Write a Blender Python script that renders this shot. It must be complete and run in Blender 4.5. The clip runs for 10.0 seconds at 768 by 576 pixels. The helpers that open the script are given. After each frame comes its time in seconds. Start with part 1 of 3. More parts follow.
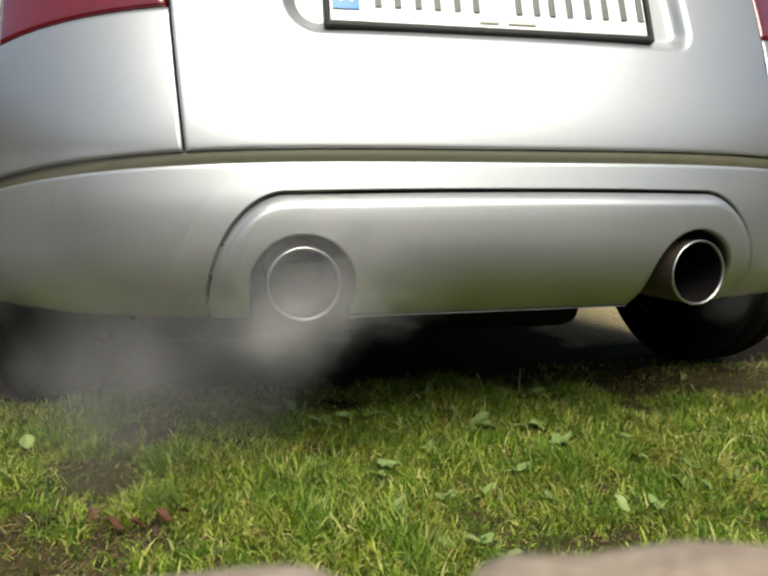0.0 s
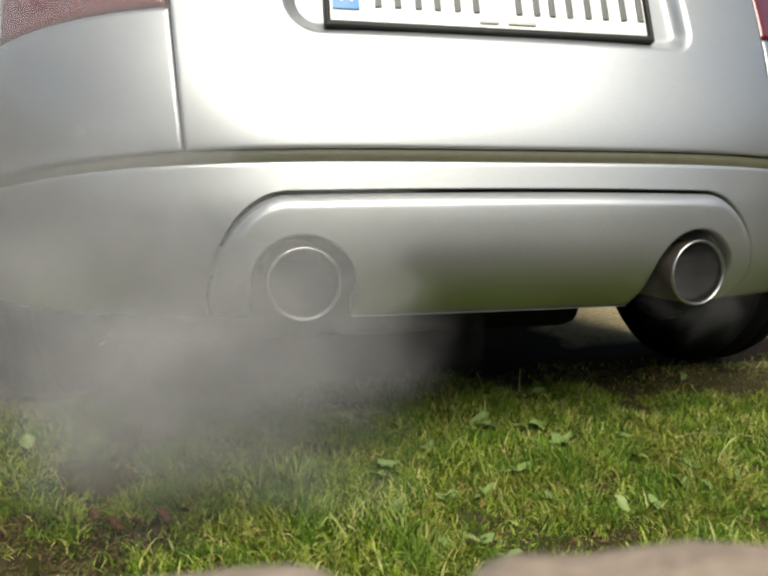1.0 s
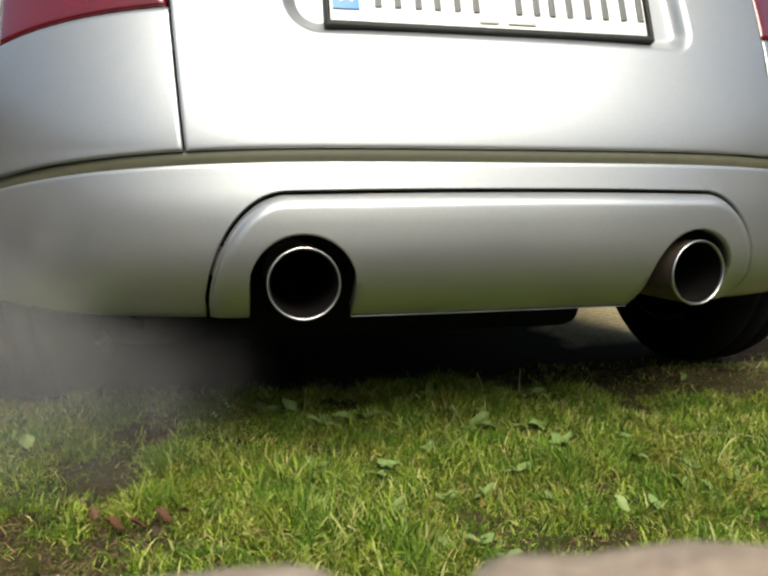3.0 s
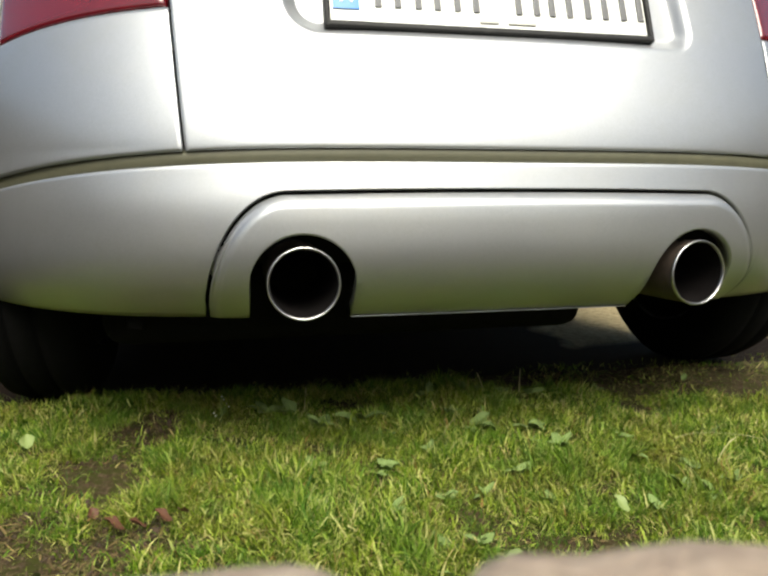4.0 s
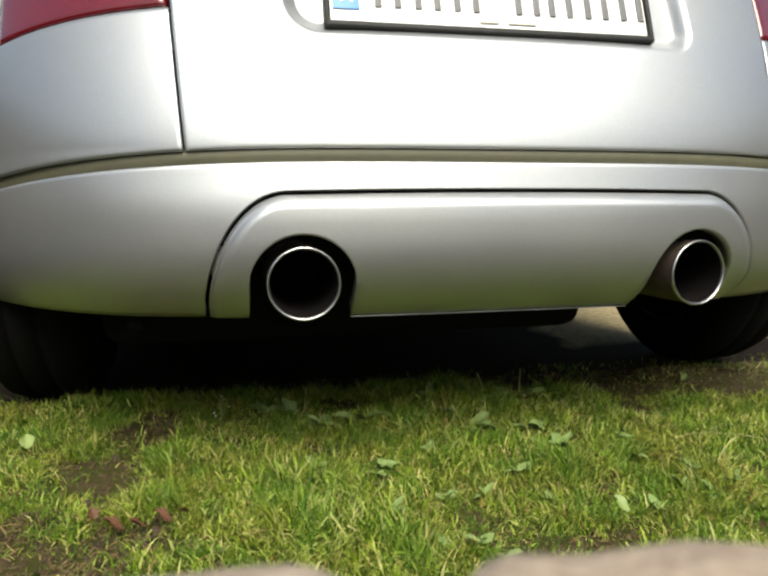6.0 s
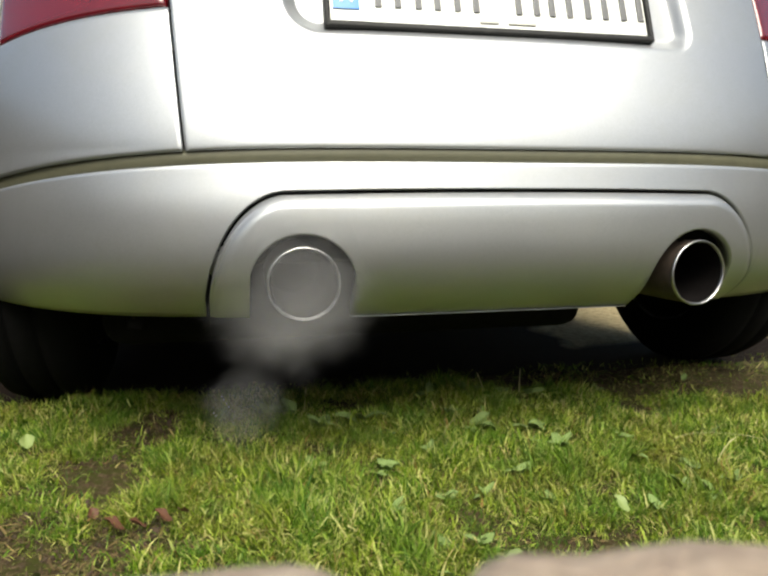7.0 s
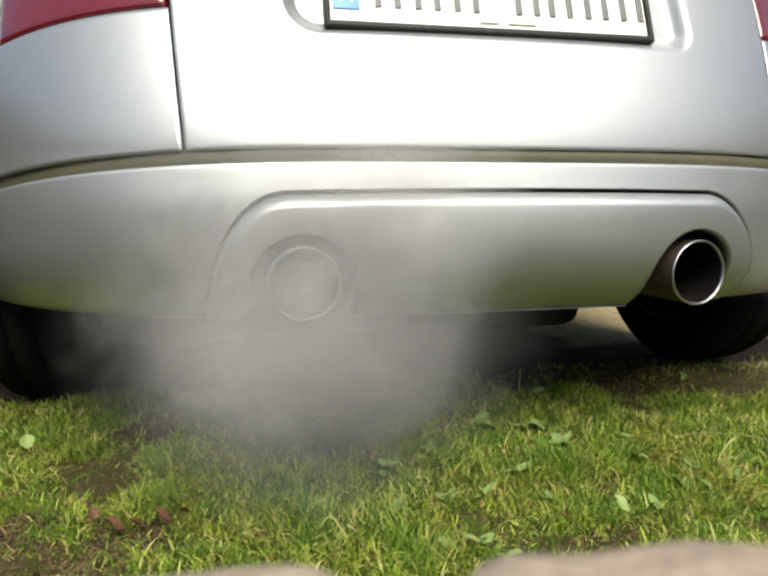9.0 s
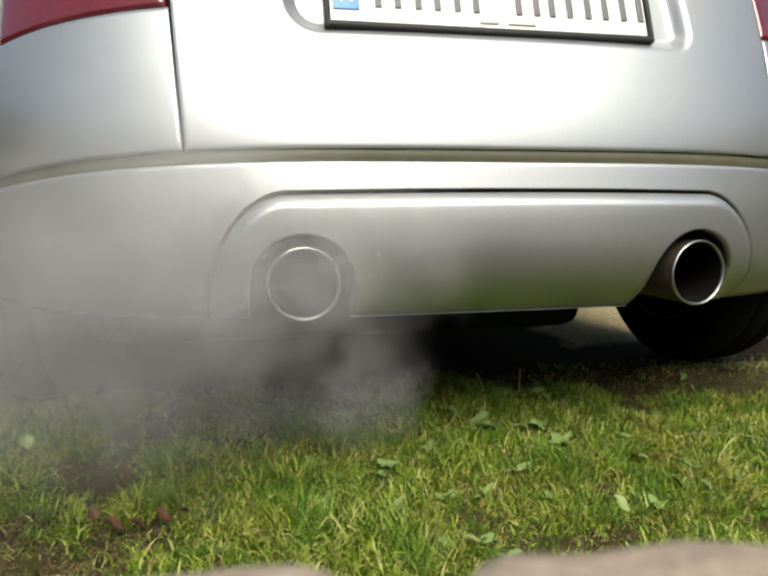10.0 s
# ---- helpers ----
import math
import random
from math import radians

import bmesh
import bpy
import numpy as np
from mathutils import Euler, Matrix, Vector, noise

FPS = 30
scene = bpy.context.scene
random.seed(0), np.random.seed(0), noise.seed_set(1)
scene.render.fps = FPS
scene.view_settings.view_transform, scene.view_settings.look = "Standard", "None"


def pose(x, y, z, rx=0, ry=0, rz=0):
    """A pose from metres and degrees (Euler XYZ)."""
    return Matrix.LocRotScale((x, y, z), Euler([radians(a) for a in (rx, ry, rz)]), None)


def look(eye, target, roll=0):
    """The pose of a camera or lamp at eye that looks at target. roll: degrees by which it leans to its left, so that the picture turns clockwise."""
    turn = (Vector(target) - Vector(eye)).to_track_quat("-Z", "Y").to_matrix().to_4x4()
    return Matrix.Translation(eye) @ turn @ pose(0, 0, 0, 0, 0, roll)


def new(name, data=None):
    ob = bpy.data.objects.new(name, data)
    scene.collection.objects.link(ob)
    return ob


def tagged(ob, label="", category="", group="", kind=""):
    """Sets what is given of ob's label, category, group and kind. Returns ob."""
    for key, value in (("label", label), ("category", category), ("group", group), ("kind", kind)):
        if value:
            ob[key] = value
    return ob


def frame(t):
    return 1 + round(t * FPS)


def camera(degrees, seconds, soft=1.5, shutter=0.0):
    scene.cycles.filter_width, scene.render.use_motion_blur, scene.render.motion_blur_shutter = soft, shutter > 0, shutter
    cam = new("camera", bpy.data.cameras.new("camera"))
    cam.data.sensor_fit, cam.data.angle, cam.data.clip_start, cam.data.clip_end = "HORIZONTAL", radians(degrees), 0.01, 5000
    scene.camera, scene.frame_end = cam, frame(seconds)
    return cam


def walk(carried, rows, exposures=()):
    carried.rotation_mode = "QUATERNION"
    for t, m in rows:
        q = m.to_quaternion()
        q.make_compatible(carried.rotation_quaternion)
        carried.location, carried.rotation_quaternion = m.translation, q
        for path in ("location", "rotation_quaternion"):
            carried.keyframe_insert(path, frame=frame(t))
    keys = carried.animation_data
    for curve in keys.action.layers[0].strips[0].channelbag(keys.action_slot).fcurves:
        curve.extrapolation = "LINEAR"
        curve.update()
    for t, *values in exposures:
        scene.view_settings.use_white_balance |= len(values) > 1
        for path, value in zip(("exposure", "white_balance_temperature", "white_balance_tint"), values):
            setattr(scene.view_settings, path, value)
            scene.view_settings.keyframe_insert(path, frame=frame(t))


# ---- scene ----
cam = camera(60, 10.0, soft=2.5)
EYE = (-0.391, -1.01, 0.439)
VIEW = (EYE[0] + 0.2031, EYE[1] + 0.9699, EYE[2] - 0.1340)
walk(cam, [(0.0, look(EYE, VIEW, -0.17)), (10.0, look(EYE, VIEW, -0.17))], [
    (0.0, 0.93, 7050, 2), (0.5, 1.08, 7050, 2), (1.0, 0.78, 7050, 2), (1.5, 0.93, 7050, 2), (2.0, 1.01, 7050, 2), (2.5, 0.80, 7050, 2), (3.2, 1.03, 7050, 2), (4.0, 1.15, 7050, 2),
    (7.5, 1.15, 7050, 2), (8.0, 0.98, 7050, 2), (8.5, 1.03, 7050, 2), (9.0, 1.15, 7050, 2), (9.5, 0.90, 7050, 2), (10.0, 0.95, 7050, 2)])
cam.data.dof.use_dof = True
cam.data.dof.focus_distance = 1.25
cam.data.dof.aperture_fstop = 22.0

# ---- light: an overcast sky ----
SUN_UP, SUN_TURN = radians(54), radians(180)
world = bpy.data.worlds.new("overcast")
scene.world = world
world.use_nodes = True
sky = world.node_tree.nodes.new("ShaderNodeTexSky")
sky.sky_type = "NISHITA"
sky.sun_disc = False
sky.sun_elevation, sky.sun_rotation = SUN_UP, SUN_TURN
sky.air_density, sky.dust_density = 1.0, 4.0
back = world.node_tree.nodes["Background"]
back.inputs["Strength"].default_value = 0.08
world.node_tree.links.new(sky.outputs[0], back.inputs["Color"])
sun = new("sun", bpy.data.lights.new("sun", "SUN"))
sun.data.energy, sun.data.angle, sun.data.color = 2.5, radians(46), (1.0, 0.99, 0.98)
sun.matrix_world = look((0, 0, 10), (-math.sin(SUN_TURN) * math.cos(SUN_UP), -math.cos(SUN_TURN) * math.cos(SUN_UP), 10 - math.sin(SUN_UP)))
scene.cycles.transparent_max_bounces = 64


# ---- materials ----
class Nodes:
    """A node material with its Principled shader."""

    def __init__(self, name, **values):
        self.mat = bpy.data.materials.new(name)
        self.mat.use_nodes = True
        self.tree = self.mat.node_tree
        self.shader = self.tree.nodes["Principled BSDF"]
        for key, value in values.items():
            self.shader.inputs[key.replace("_", " ")].default_value = value

    def add(self, kind, settings=None, **inputs):
        node = self.tree.nodes.new("ShaderNode" + kind)
        for key, value in (settings or {}).items():
            setattr(node, key, value)
        for key, value in inputs.items():
            self.plug(node, key.replace("_", " "), value)
        return node

    def plug(self, node, socket, value):
        if hasattr(value, "is_output"):
            self.tree.links.new(value, node.inputs[socket])
        else:
            node.inputs[socket].default_value = value

    def place(self):
        return self.add("TexCoord").outputs["Object"]

    def noise(self, scale, detail=3.0, rough=0.55, at=None):
        return self.add("TexNoise", Vector=at or self.place(), Scale=scale, Detail=detail, Roughness=rough).outputs["Fac"]

    def ramp(self, value, stops):
        node = self.add("ValToRGB", Fac=value)
        while len(node.color_ramp.elements) < len(stops):
            node.color_ramp.elements.new(0.5)
        for item, (place, colour) in zip(node.color_ramp.elements, stops):
            item.position, item.color = place, (*colour, 1)
        return node.outputs["Color"]

    def mix(self, fac, a, b):
        node = self.add("Mix", {"data_type": "RGBA"})
        for index, value in ((0, fac), (6, a), (7, b)):
            if hasattr(value, "is_output"):
                self.tree.links.new(value, node.inputs[index])
            else:
                node.inputs[index].default_value = value if index == 0 else (*value, 1)
        return node.outputs[2]

    def math(self, operation, a, b=0.0):
        node = self.add("Math", {"operation": operation})
        self.plug(node, 0, a)
        self.plug(node, 1, b)
        return node.outputs[0]

    def bump(self, height, strength, distance):
        node = self.add("Bump", Height=height, Strength=strength, Distance=distance)
        self.plug(self.shader, "Normal", node.outputs[0])
        return self

    def colour(self, value):
        self.plug(self.shader, "Base Color", value)
        return self


def paint_material():
    """Silver metallic car paint with dust."""
    n = Nodes("silver_paint", Metallic=0.85, Roughness=0.36, Coat_Weight=0.35, Coat_Roughness=0.12)
    flake = n.noise(900, 1)
    dust = n.noise(7, 5, 0.65)
    tone = n.mix(n.ramp(flake, [(0.4, (0, 0, 0)), (0.6, (1, 1, 1))]), (0.42, 0.428, 0.44), (0.48, 0.488, 0.50))
    n.colour(n.mix(n.ramp(dust, [(0.45, (0, 0, 0)), (0.8, (0.35, 0.35, 0.35))]), tone, (0.38, 0.365, 0.325)))
    n.plug(n.shader, "Roughness", n.math("MULTIPLY_ADD", dust, 0.2))
    n.tree.nodes[-1].inputs[2].default_value = 0.31
    return n.mat


def plain_material(name, colour, rough, metal=0.0, vary=0.12, scale=60, bump=0.0, **more):
    n = Nodes(name, Roughness=rough, Metallic=metal, **more)
    grain = n.noise(scale, 4)
    low = tuple(c * (1 - vary) for c in colour)
    high = tuple(min(1, c * (1 + vary)) for c in colour)
    n.colour(n.mix(grain, low, high))
    if bump:
        n.bump(grain, 0.4, bump)
    return n.mat


def ground_material():
    """Dark soil under the lawn, bare brown earth, shade painted near-black under the car, and pale trodden gravel at
    its right.
    """
    n = Nodes("earth_and_gravel", Roughness=0.95, Specular_IOR_Level=0.1)
    at = n.place()
    xyz = n.add("SeparateXYZ", Vector=at)
    coarse, fine, mid = n.noise(6, 4, at=at), n.noise(140, 5, 0.7, at=at), n.noise(60, 6, 0.7, at=at)
    soil = n.ramp(fine, [(0.3, (0.018, 0.012, 0.007)), (0.5, (0.058, 0.038, 0.022)), (0.72, (0.15, 0.11, 0.07))])
    moss = n.mix(n.ramp(mid, [(0.42, (0, 0, 0)), (0.58, (1, 1, 1))]), soil, (0.040, 0.044, 0.010))
    gravel = n.ramp(n.noise(45, 6, 0.75, at=at), [(0.3, (0.11, 0.085, 0.040)), (0.52, (0.33, 0.265, 0.150)), (0.75, (0.50, 0.42, 0.28))])
    # Near-black shade of the car, painted into the earth beneath it.
    shade_earth = n.ramp(fine, [(0.35, (0.005, 0.003, 0.002)), (0.6, (0.013, 0.008, 0.005)), (0.8, (0.045, 0.030, 0.019))])
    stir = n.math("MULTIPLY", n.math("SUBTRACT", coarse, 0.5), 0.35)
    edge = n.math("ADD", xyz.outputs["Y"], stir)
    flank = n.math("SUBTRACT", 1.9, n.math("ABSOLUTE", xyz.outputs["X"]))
    base = n.mix(n.ramp(n.math("MINIMUM", edge, flank), [(0.36, (0, 0, 0)), (0.50, (1, 1, 1))]), moss, shade_earth)
    # Gravel stays pale only at the right rear, where the ground lies lit.
    beyond = n.math("MINIMUM", n.math("SUBTRACT", xyz.outputs["Y"], 0.22), xyz.outputs["X"])
    yard = n.math("ADD", beyond, n.math("MULTIPLY", stir, 0.4))
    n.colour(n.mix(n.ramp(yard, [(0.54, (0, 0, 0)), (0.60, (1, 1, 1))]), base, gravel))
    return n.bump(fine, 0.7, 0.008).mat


def grass_material():
    """Blades that differ one by one: fresh green, yellowish and dry ones."""
    n = Nodes("grass", Roughness=0.55, Specular_IOR_Level=0.22)
    pick = n.add("NewGeometry").outputs["Random Per Island"]
    patch = n.noise(5, 3)
    green = n.ramp(pick, [(0.0, (0.014, 0.036, 0.003)), (0.26, (0.055, 0.120, 0.006)), (0.52, (0.185, 0.275, 0.016)),
                          (0.76, (0.38, 0.46, 0.085)), (0.91, (0.56, 0.52, 0.22)), (1.0, (0.24, 0.12, 0.04))])
    dry = n.mix(n.ramp(patch, [(0.42, (0, 0, 0)), (0.68, (0.38, 0.38, 0.38))]), green, (0.20, 0.155, 0.03))
    lush = n.noise(13, 4)
    colour = n.mix(n.ramp(lush, [(0.46, (0, 0, 0)), (0.60, (0.55, 0.55, 0.55))]), dry, (0.065, 0.165, 0.014))
    n.colour(colour)
    leaf = n.add("BsdfTranslucent", Color=colour)
    both = n.add("MixShader", Fac=0.22)
    n.tree.links.new(n.shader.outputs[0], both.inputs[1])
    n.tree.links.new(leaf.outputs[0], both.inputs[2])
    n.tree.links.new(both.outputs[0], n.tree.nodes["Material Output"].inputs[0])
    return n.mat


def thatch_material():
    n = Nodes("dead_grass", Roughness=0.8)
    pick = n.add("NewGeometry").outputs["Random Per Island"]
    n.colour(n.ramp(pick, [(0.0, (0.03, 0.02, 0.012)), (0.4, (0.085, 0.052, 0.020)), (0.65, (0.15, 0.10, 0.035)), (0.8, (0.08, 0.12, 0.015)), (1.0, (0.25, 0.17, 0.07))]))
    return n.mat


def stone_material():
    n = Nodes("pale_stone", Roughness=0.9)
    grain, patch = n.noise(260, 5, 0.7), n.noise(75, 5, 0.65)
    base = n.ramp(patch, [(0.35, (0.24, 0.175, 0.135)), (0.55, (0.37, 0.29, 0.225)), (0.75, (0.46, 0.385, 0.31))])
    n.colour(n.mix(n.ramp(grain, [(0.35, (0.5, 0.5, 0.5)), (0.55, (0, 0, 0))]), base, (0.20, 0.15, 0.11)))
    return n.bump(grain, 0.6, 0.004).mat


def smoke_material(name, thickness, grey):
    """Pale translucent exhaust smoke, thinning out from the middle of a puff in uneven wisps."""
    n = Nodes(name)
    at = n.place()
    far = n.add("VectorMath", {"operation": "LENGTH"})
    n.tree.links.new(at, far.inputs[0])
    info = n.add("ObjectInfo").outputs["Random"]
    shift = n.add("VectorMath", {"operation": "ADD"})
    n.tree.links.new(at, shift.inputs[0])
    n.tree.links.new(n.math("MULTIPLY", info, 37.0), shift.inputs[1])
    wisp = n.add("TexNoise", Vector=shift.outputs[0], Scale=1.9, Detail=3.0, Roughness=0.5, Distortion=0.6).outputs["Fac"]
    ragged = n.math("ADD", far.outputs["Value"], n.math("MULTIPLY", n.math("SUBTRACT", wisp, 0.5), 1.2))
    fade = n.add("MapRange", {"interpolation_type": "SMOOTHERSTEP"}, Value=ragged)
    for index, value in ((1, 0.02), (2, 0.88), (3, thickness), (4, 0.0)):
        fade.inputs[index].default_value = value
    inside = n.add("MapRange", {"interpolation_type": "SMOOTHSTEP"}, Value=far.outputs["Value"])
    for index, value in ((1, 0.55), (2, 0.97), (3, 1.0), (4, 0.0)):
        inside.inputs[index].default_value = value
    alpha = n.math("MULTIPLY", fade.outputs[0], inside.outputs[0])
    tone = (grey, grey * 0.99, grey, 1)
    front, through_it = n.add("BsdfDiffuse", Color=tone), n.add("BsdfTranslucent", Color=tone)
    clear = n.add("BsdfTransparent")
    both, veil = n.add("MixShader", Fac=0.35), n.add("MixShader", Fac=alpha)
    for a, b, socket in ((front, both, 1), (through_it, both, 2), (clear, veil, 1), (both, veil, 2)):
        n.tree.links.new(a.outputs[0], b.inputs[socket])
    n.tree.links.new(veil.outputs[0], n.tree.nodes["Material Output"].inputs[0])
    return n.mat


PAINT = paint_material()
# Grey-green stands in for shade and reflected grass in the strip's groove.
TRIM_REFLECT = plain_material("grass_reflect_trim", (0.085, 0.082, 0.050), 0.6, vary=0.2)
BLACK = plain_material("black_plastic", (0.022, 0.022, 0.022), 0.6, vary=0.3, bump=0.001, Specular_IOR_Level=0.25)
UNDER = plain_material("underseal", (0.008, 0.0075, 0.007), 0.95, vary=0.4, scale=30, bump=0.003, Specular_IOR_Level=0.05)
RUBBER = plain_material("tyre_rubber", (0.007, 0.0068, 0.0068), 0.95, vary=0.3, bump=0.001, Specular_IOR_Level=0.05)
CHROME = plain_material("polished_steel", (0.52, 0.51, 0.51), 0.32, 1.0, 0.06)
SOOT = plain_material("sooty_steel", (0.006, 0.005, 0.005), 1.0, 0.0, 0.5, bump=0.001, Specular_IOR_Level=0.05)
STEEL = plain_material("dull_steel", (0.10, 0.075, 0.06), 0.55, 0.6, 0.4)
ALLOY = plain_material("alloy", (0.5, 0.5, 0.51), 0.35, 0.9, 0.1)
RED = plain_material("red_lens", (0.11, 0.004, 0.009), 0.15, 0.0, 0.2, 40, Coat_Weight=0.8)
CLEAR = plain_material("clear_lens", (0.80, 0.80, 0.78), 0.15, 0.0, 0.05, 40, Coat_Weight=0.8)
WHITE = plain_material("plate_white", (0.82, 0.82, 0.79), 0.35, 0.0, 0.03)
BLUE = plain_material("plate_blue", (0.09, 0.27, 0.66), 0.4, 0.0, 0.1)
INK = plain_material("plate_ink", (0.11, 0.11, 0.115), 0.5, 0.0, 0.15)
PALE_INK = plain_material("pale_ink", (0.45, 0.44, 0.40), 0.5)
GLASS = plain_material("dark_glass", (0.02, 0.025, 0.025), 0.06, 0.0, 0.1, Coat_Weight=1.0)
STRAW = plain_material("dry_straw", (0.42, 0.38, 0.20), 0.7)
THATCH = thatch_material()
EARTH, GRASS, STONE = ground_material(), grass_material(), stone_material()
PETAL = plain_material("white_petal", (0.62, 0.63, 0.56), 0.7)
WEED = plain_material("weed_leaf", (0.145, 0.205, 0.065), 0.65, 0.0, 0.35, 35, 0.001, Specular_IOR_Level=0.2)
PALE_LEAF = plain_material("fallen_leaf_yellow", (0.17, 0.22, 0.065), 0.6, 0.0, 0.2, 50, 0.001)
DRY_LEAF = plain_material("dry_leaf_brown", (0.085, 0.032, 0.014), 0.7, 0.0, 0.35, 50, 0.001)
CLOD = plain_material("earth_clod", (0.050, 0.032, 0.018), 0.95, 0.0, 0.45, 70, 0.003)
BOARD = plain_material("dark_boards", (0.045, 0.033, 0.024), 0.8, 0.0, 0.4, 12, 0.003)
SMOKE = {kind: smoke_material("smoke_" + kind, value, grey) for kind, value, grey in (("thin", 0.088, 0.37), ("medium", 0.13, 0.54), ("dense", 0.22, 0.86))}


# ---- building helpers ----
BACK = Vector((0, -1, 0))


def smooth(mesh, on=True):
    mesh.polygons.foreach_set("use_smooth", [on] * len(mesh.polygons))
    mesh.update()


def part(name, bm, material, parent, label="", soft=True, towards=None):
    """One mesh object out of a bmesh, under a thing or a part. towards: the way that an open sheet faces."""
    bmesh.ops.recalc_face_normals(bm, faces=bm.faces)
    if towards:
        bm.normal_update()
        if sum(f.normal.dot(towards) * f.calc_area() for f in bm.faces) < 0:
            bmesh.ops.reverse_faces(bm, faces=bm.faces)
    mesh = bpy.data.meshes.new(name)
    bm.to_mesh(mesh)
    bm.free()
    mesh.materials.append(material)
    smooth(mesh, soft)
    ob = new(name, mesh)
    if parent:
        ob.parent = parent
    return tagged(ob, label)


def root(name, m, label, category, group=""):
    ob = new(name)
    ob.empty_display_size = 0.1
    ob.matrix_world = m
    return tagged(ob, label, category, group)


def grid(bm, rows, closed=False):
    """Faces between rows of points of one length."""
    made = [[bm.verts.new(p) for p in row] for row in rows]
    for a, b in zip(made, made[1:]):
        count = len(a)
        for i in range(count if closed else count - 1):
            bm.faces.new((a[i], a[(i + 1) % count], b[(i + 1) % count], b[i]))
    return made


def box(bm, size, m=None, bevel=0.0):
    made = bmesh.ops.create_cube(bm, size=1, matrix=(m or Matrix()) @ Matrix.Diagonal((*size, 1)))
    if bevel:
        edges = list({e for v in made["verts"] for e in v.link_edges})
        bmesh.ops.bevel(bm, geom=edges, offset=bevel, segments=3, profile=0.5, affect="EDGES")


def revolve(bm, profile, m, steps=64):
    """A ring body round the local y axis, out of (radius, y) pairs."""
    rows = []
    for r, y in profile:
        rows.append([m @ Vector((r * math.cos(a), y, r * math.sin(a))) for a in (2 * math.pi * i / steps for i in range(steps))])
    grid(bm, rows, True)


def thick(ob, depth, offset=-1.0, bevel=0.0):
    mod = ob.modifiers.new("thickness", "SOLIDIFY")
    mod.thickness, mod.offset = depth, offset
    if bevel:
        mod = ob.modifiers.new("edge", "BEVEL")
        mod.width, mod.segments, mod.limit_method, mod.angle_limit = bevel, 2, "ANGLE", radians(50)
    return ob


# ---- the car's rear: its curve in plan, its profile, and its openings ----
HALF_WIDTH, WHEEL_Y, WHEEL_R = 0.90, 0.60, 0.325
CORNER = 0.888
SILL, STRIP_LOW, STRIP_TOP, LAMP_LOW, DECK = 0.259, 0.491, 0.509, 0.720, 0.86
ARCH_W, ARCH_TOP, ARCH_R = 0.446, 0.447, 0.115
PIPE_X, PIPE_Y, PIPE_Z, PIPE_R = 0.311, -0.086, 0.320, 0.0525
CUT_R, CUT_Z = 0.076, 0.313


def plan(x):
    return -0.085 + 0.55 * (1 - math.sqrt(max(0.0, 1 - min(1.0, abs(x) / HALF_WIDTH) ** 3.2)))


def dip(x):
    """How far the lines of the rear fall towards the corners."""
    return 0.115 * x ** 4


def lean(z):
    """How far the rear steps forward with height."""
    if z < 0.40:
        return 0.085 * ((0.40 - z) / 0.141) ** 2.9
    if z < 0.45:
        return 2.0 * (z - 0.40) ** 2
    if z < STRIP_TOP:
        return 0.005 + 0.2 * (z - 0.45)
    return 0.0168 + 0.062 * ((z - STRIP_TOP) / 0.2) ** 1.35


def rear(x, z):
    return plan(x) + lean(z)


def arch_top(x, grow=0.0):
    """Height of the valance's outline at x: a flat top that falls in rounded corners."""
    w, top, r = ARCH_W + grow, ARCH_TOP + grow, ARCH_R + grow
    over = abs(x) - (w - r)
    if over <= 0:
        return top - 0.006 * (x / w) ** 2
    return top - 0.006 * (x / w) ** 2 - 1.58 * (r - math.sqrt(max(0.0, r * r - over * over)))


def wheel_gap(x, z0):
    """Lower edge of a panel where the wheel arch cuts it."""
    y, reach = plan(x), 0.375
    d = abs(y - WHEEL_Y)
    return max(z0, WHEEL_R + math.sqrt(reach * reach - d * d)) if d < reach else z0


def columns_between(a, b, count):
    """Columns closer together at both ends."""
    return [a + (b - a) * (0.75 * (0.5 - 0.5 * math.cos(math.pi * i / count)) + 0.25 * i / count) for i in range(count + 1)]


def column_panel(bm, xs, low, high, rows, surface):
    """A panel of the rear out of columns between two heights."""
    lines = []
    for x in xs:
        a, b = low(x), high(x)
        zs = [a + (b - 0.012 - a) * i / rows for i in range(rows + 1)] + [b - 0.006, b - 0.003, b - 0.001, b]
        lines.append([Vector((x, surface(x, z) + 0.002 * max(0.0, 1 - (b - z) / 0.004) ** 2, z)) for z in zs])
    return grid(bm, lines)


def eased(count):
    return [1 - (1 - i / count) ** 1.8 for i in range(count + 1)]


def valance_surface(x, z):
    """Proud of the bumper, with a rounded lip along its outline."""
    w, r = ARCH_W, 0.019
    d = 1.0
    for k in range(-8, 9):
        q = max(-w, min(w, x + k * 0.006))
        d = min(d, math.hypot(q - x, arch_top(q) - z))
    d = min(d, w - abs(x))
    return rear(x, z) - 0.012 + 43 * max(0.0, r - d) ** 2


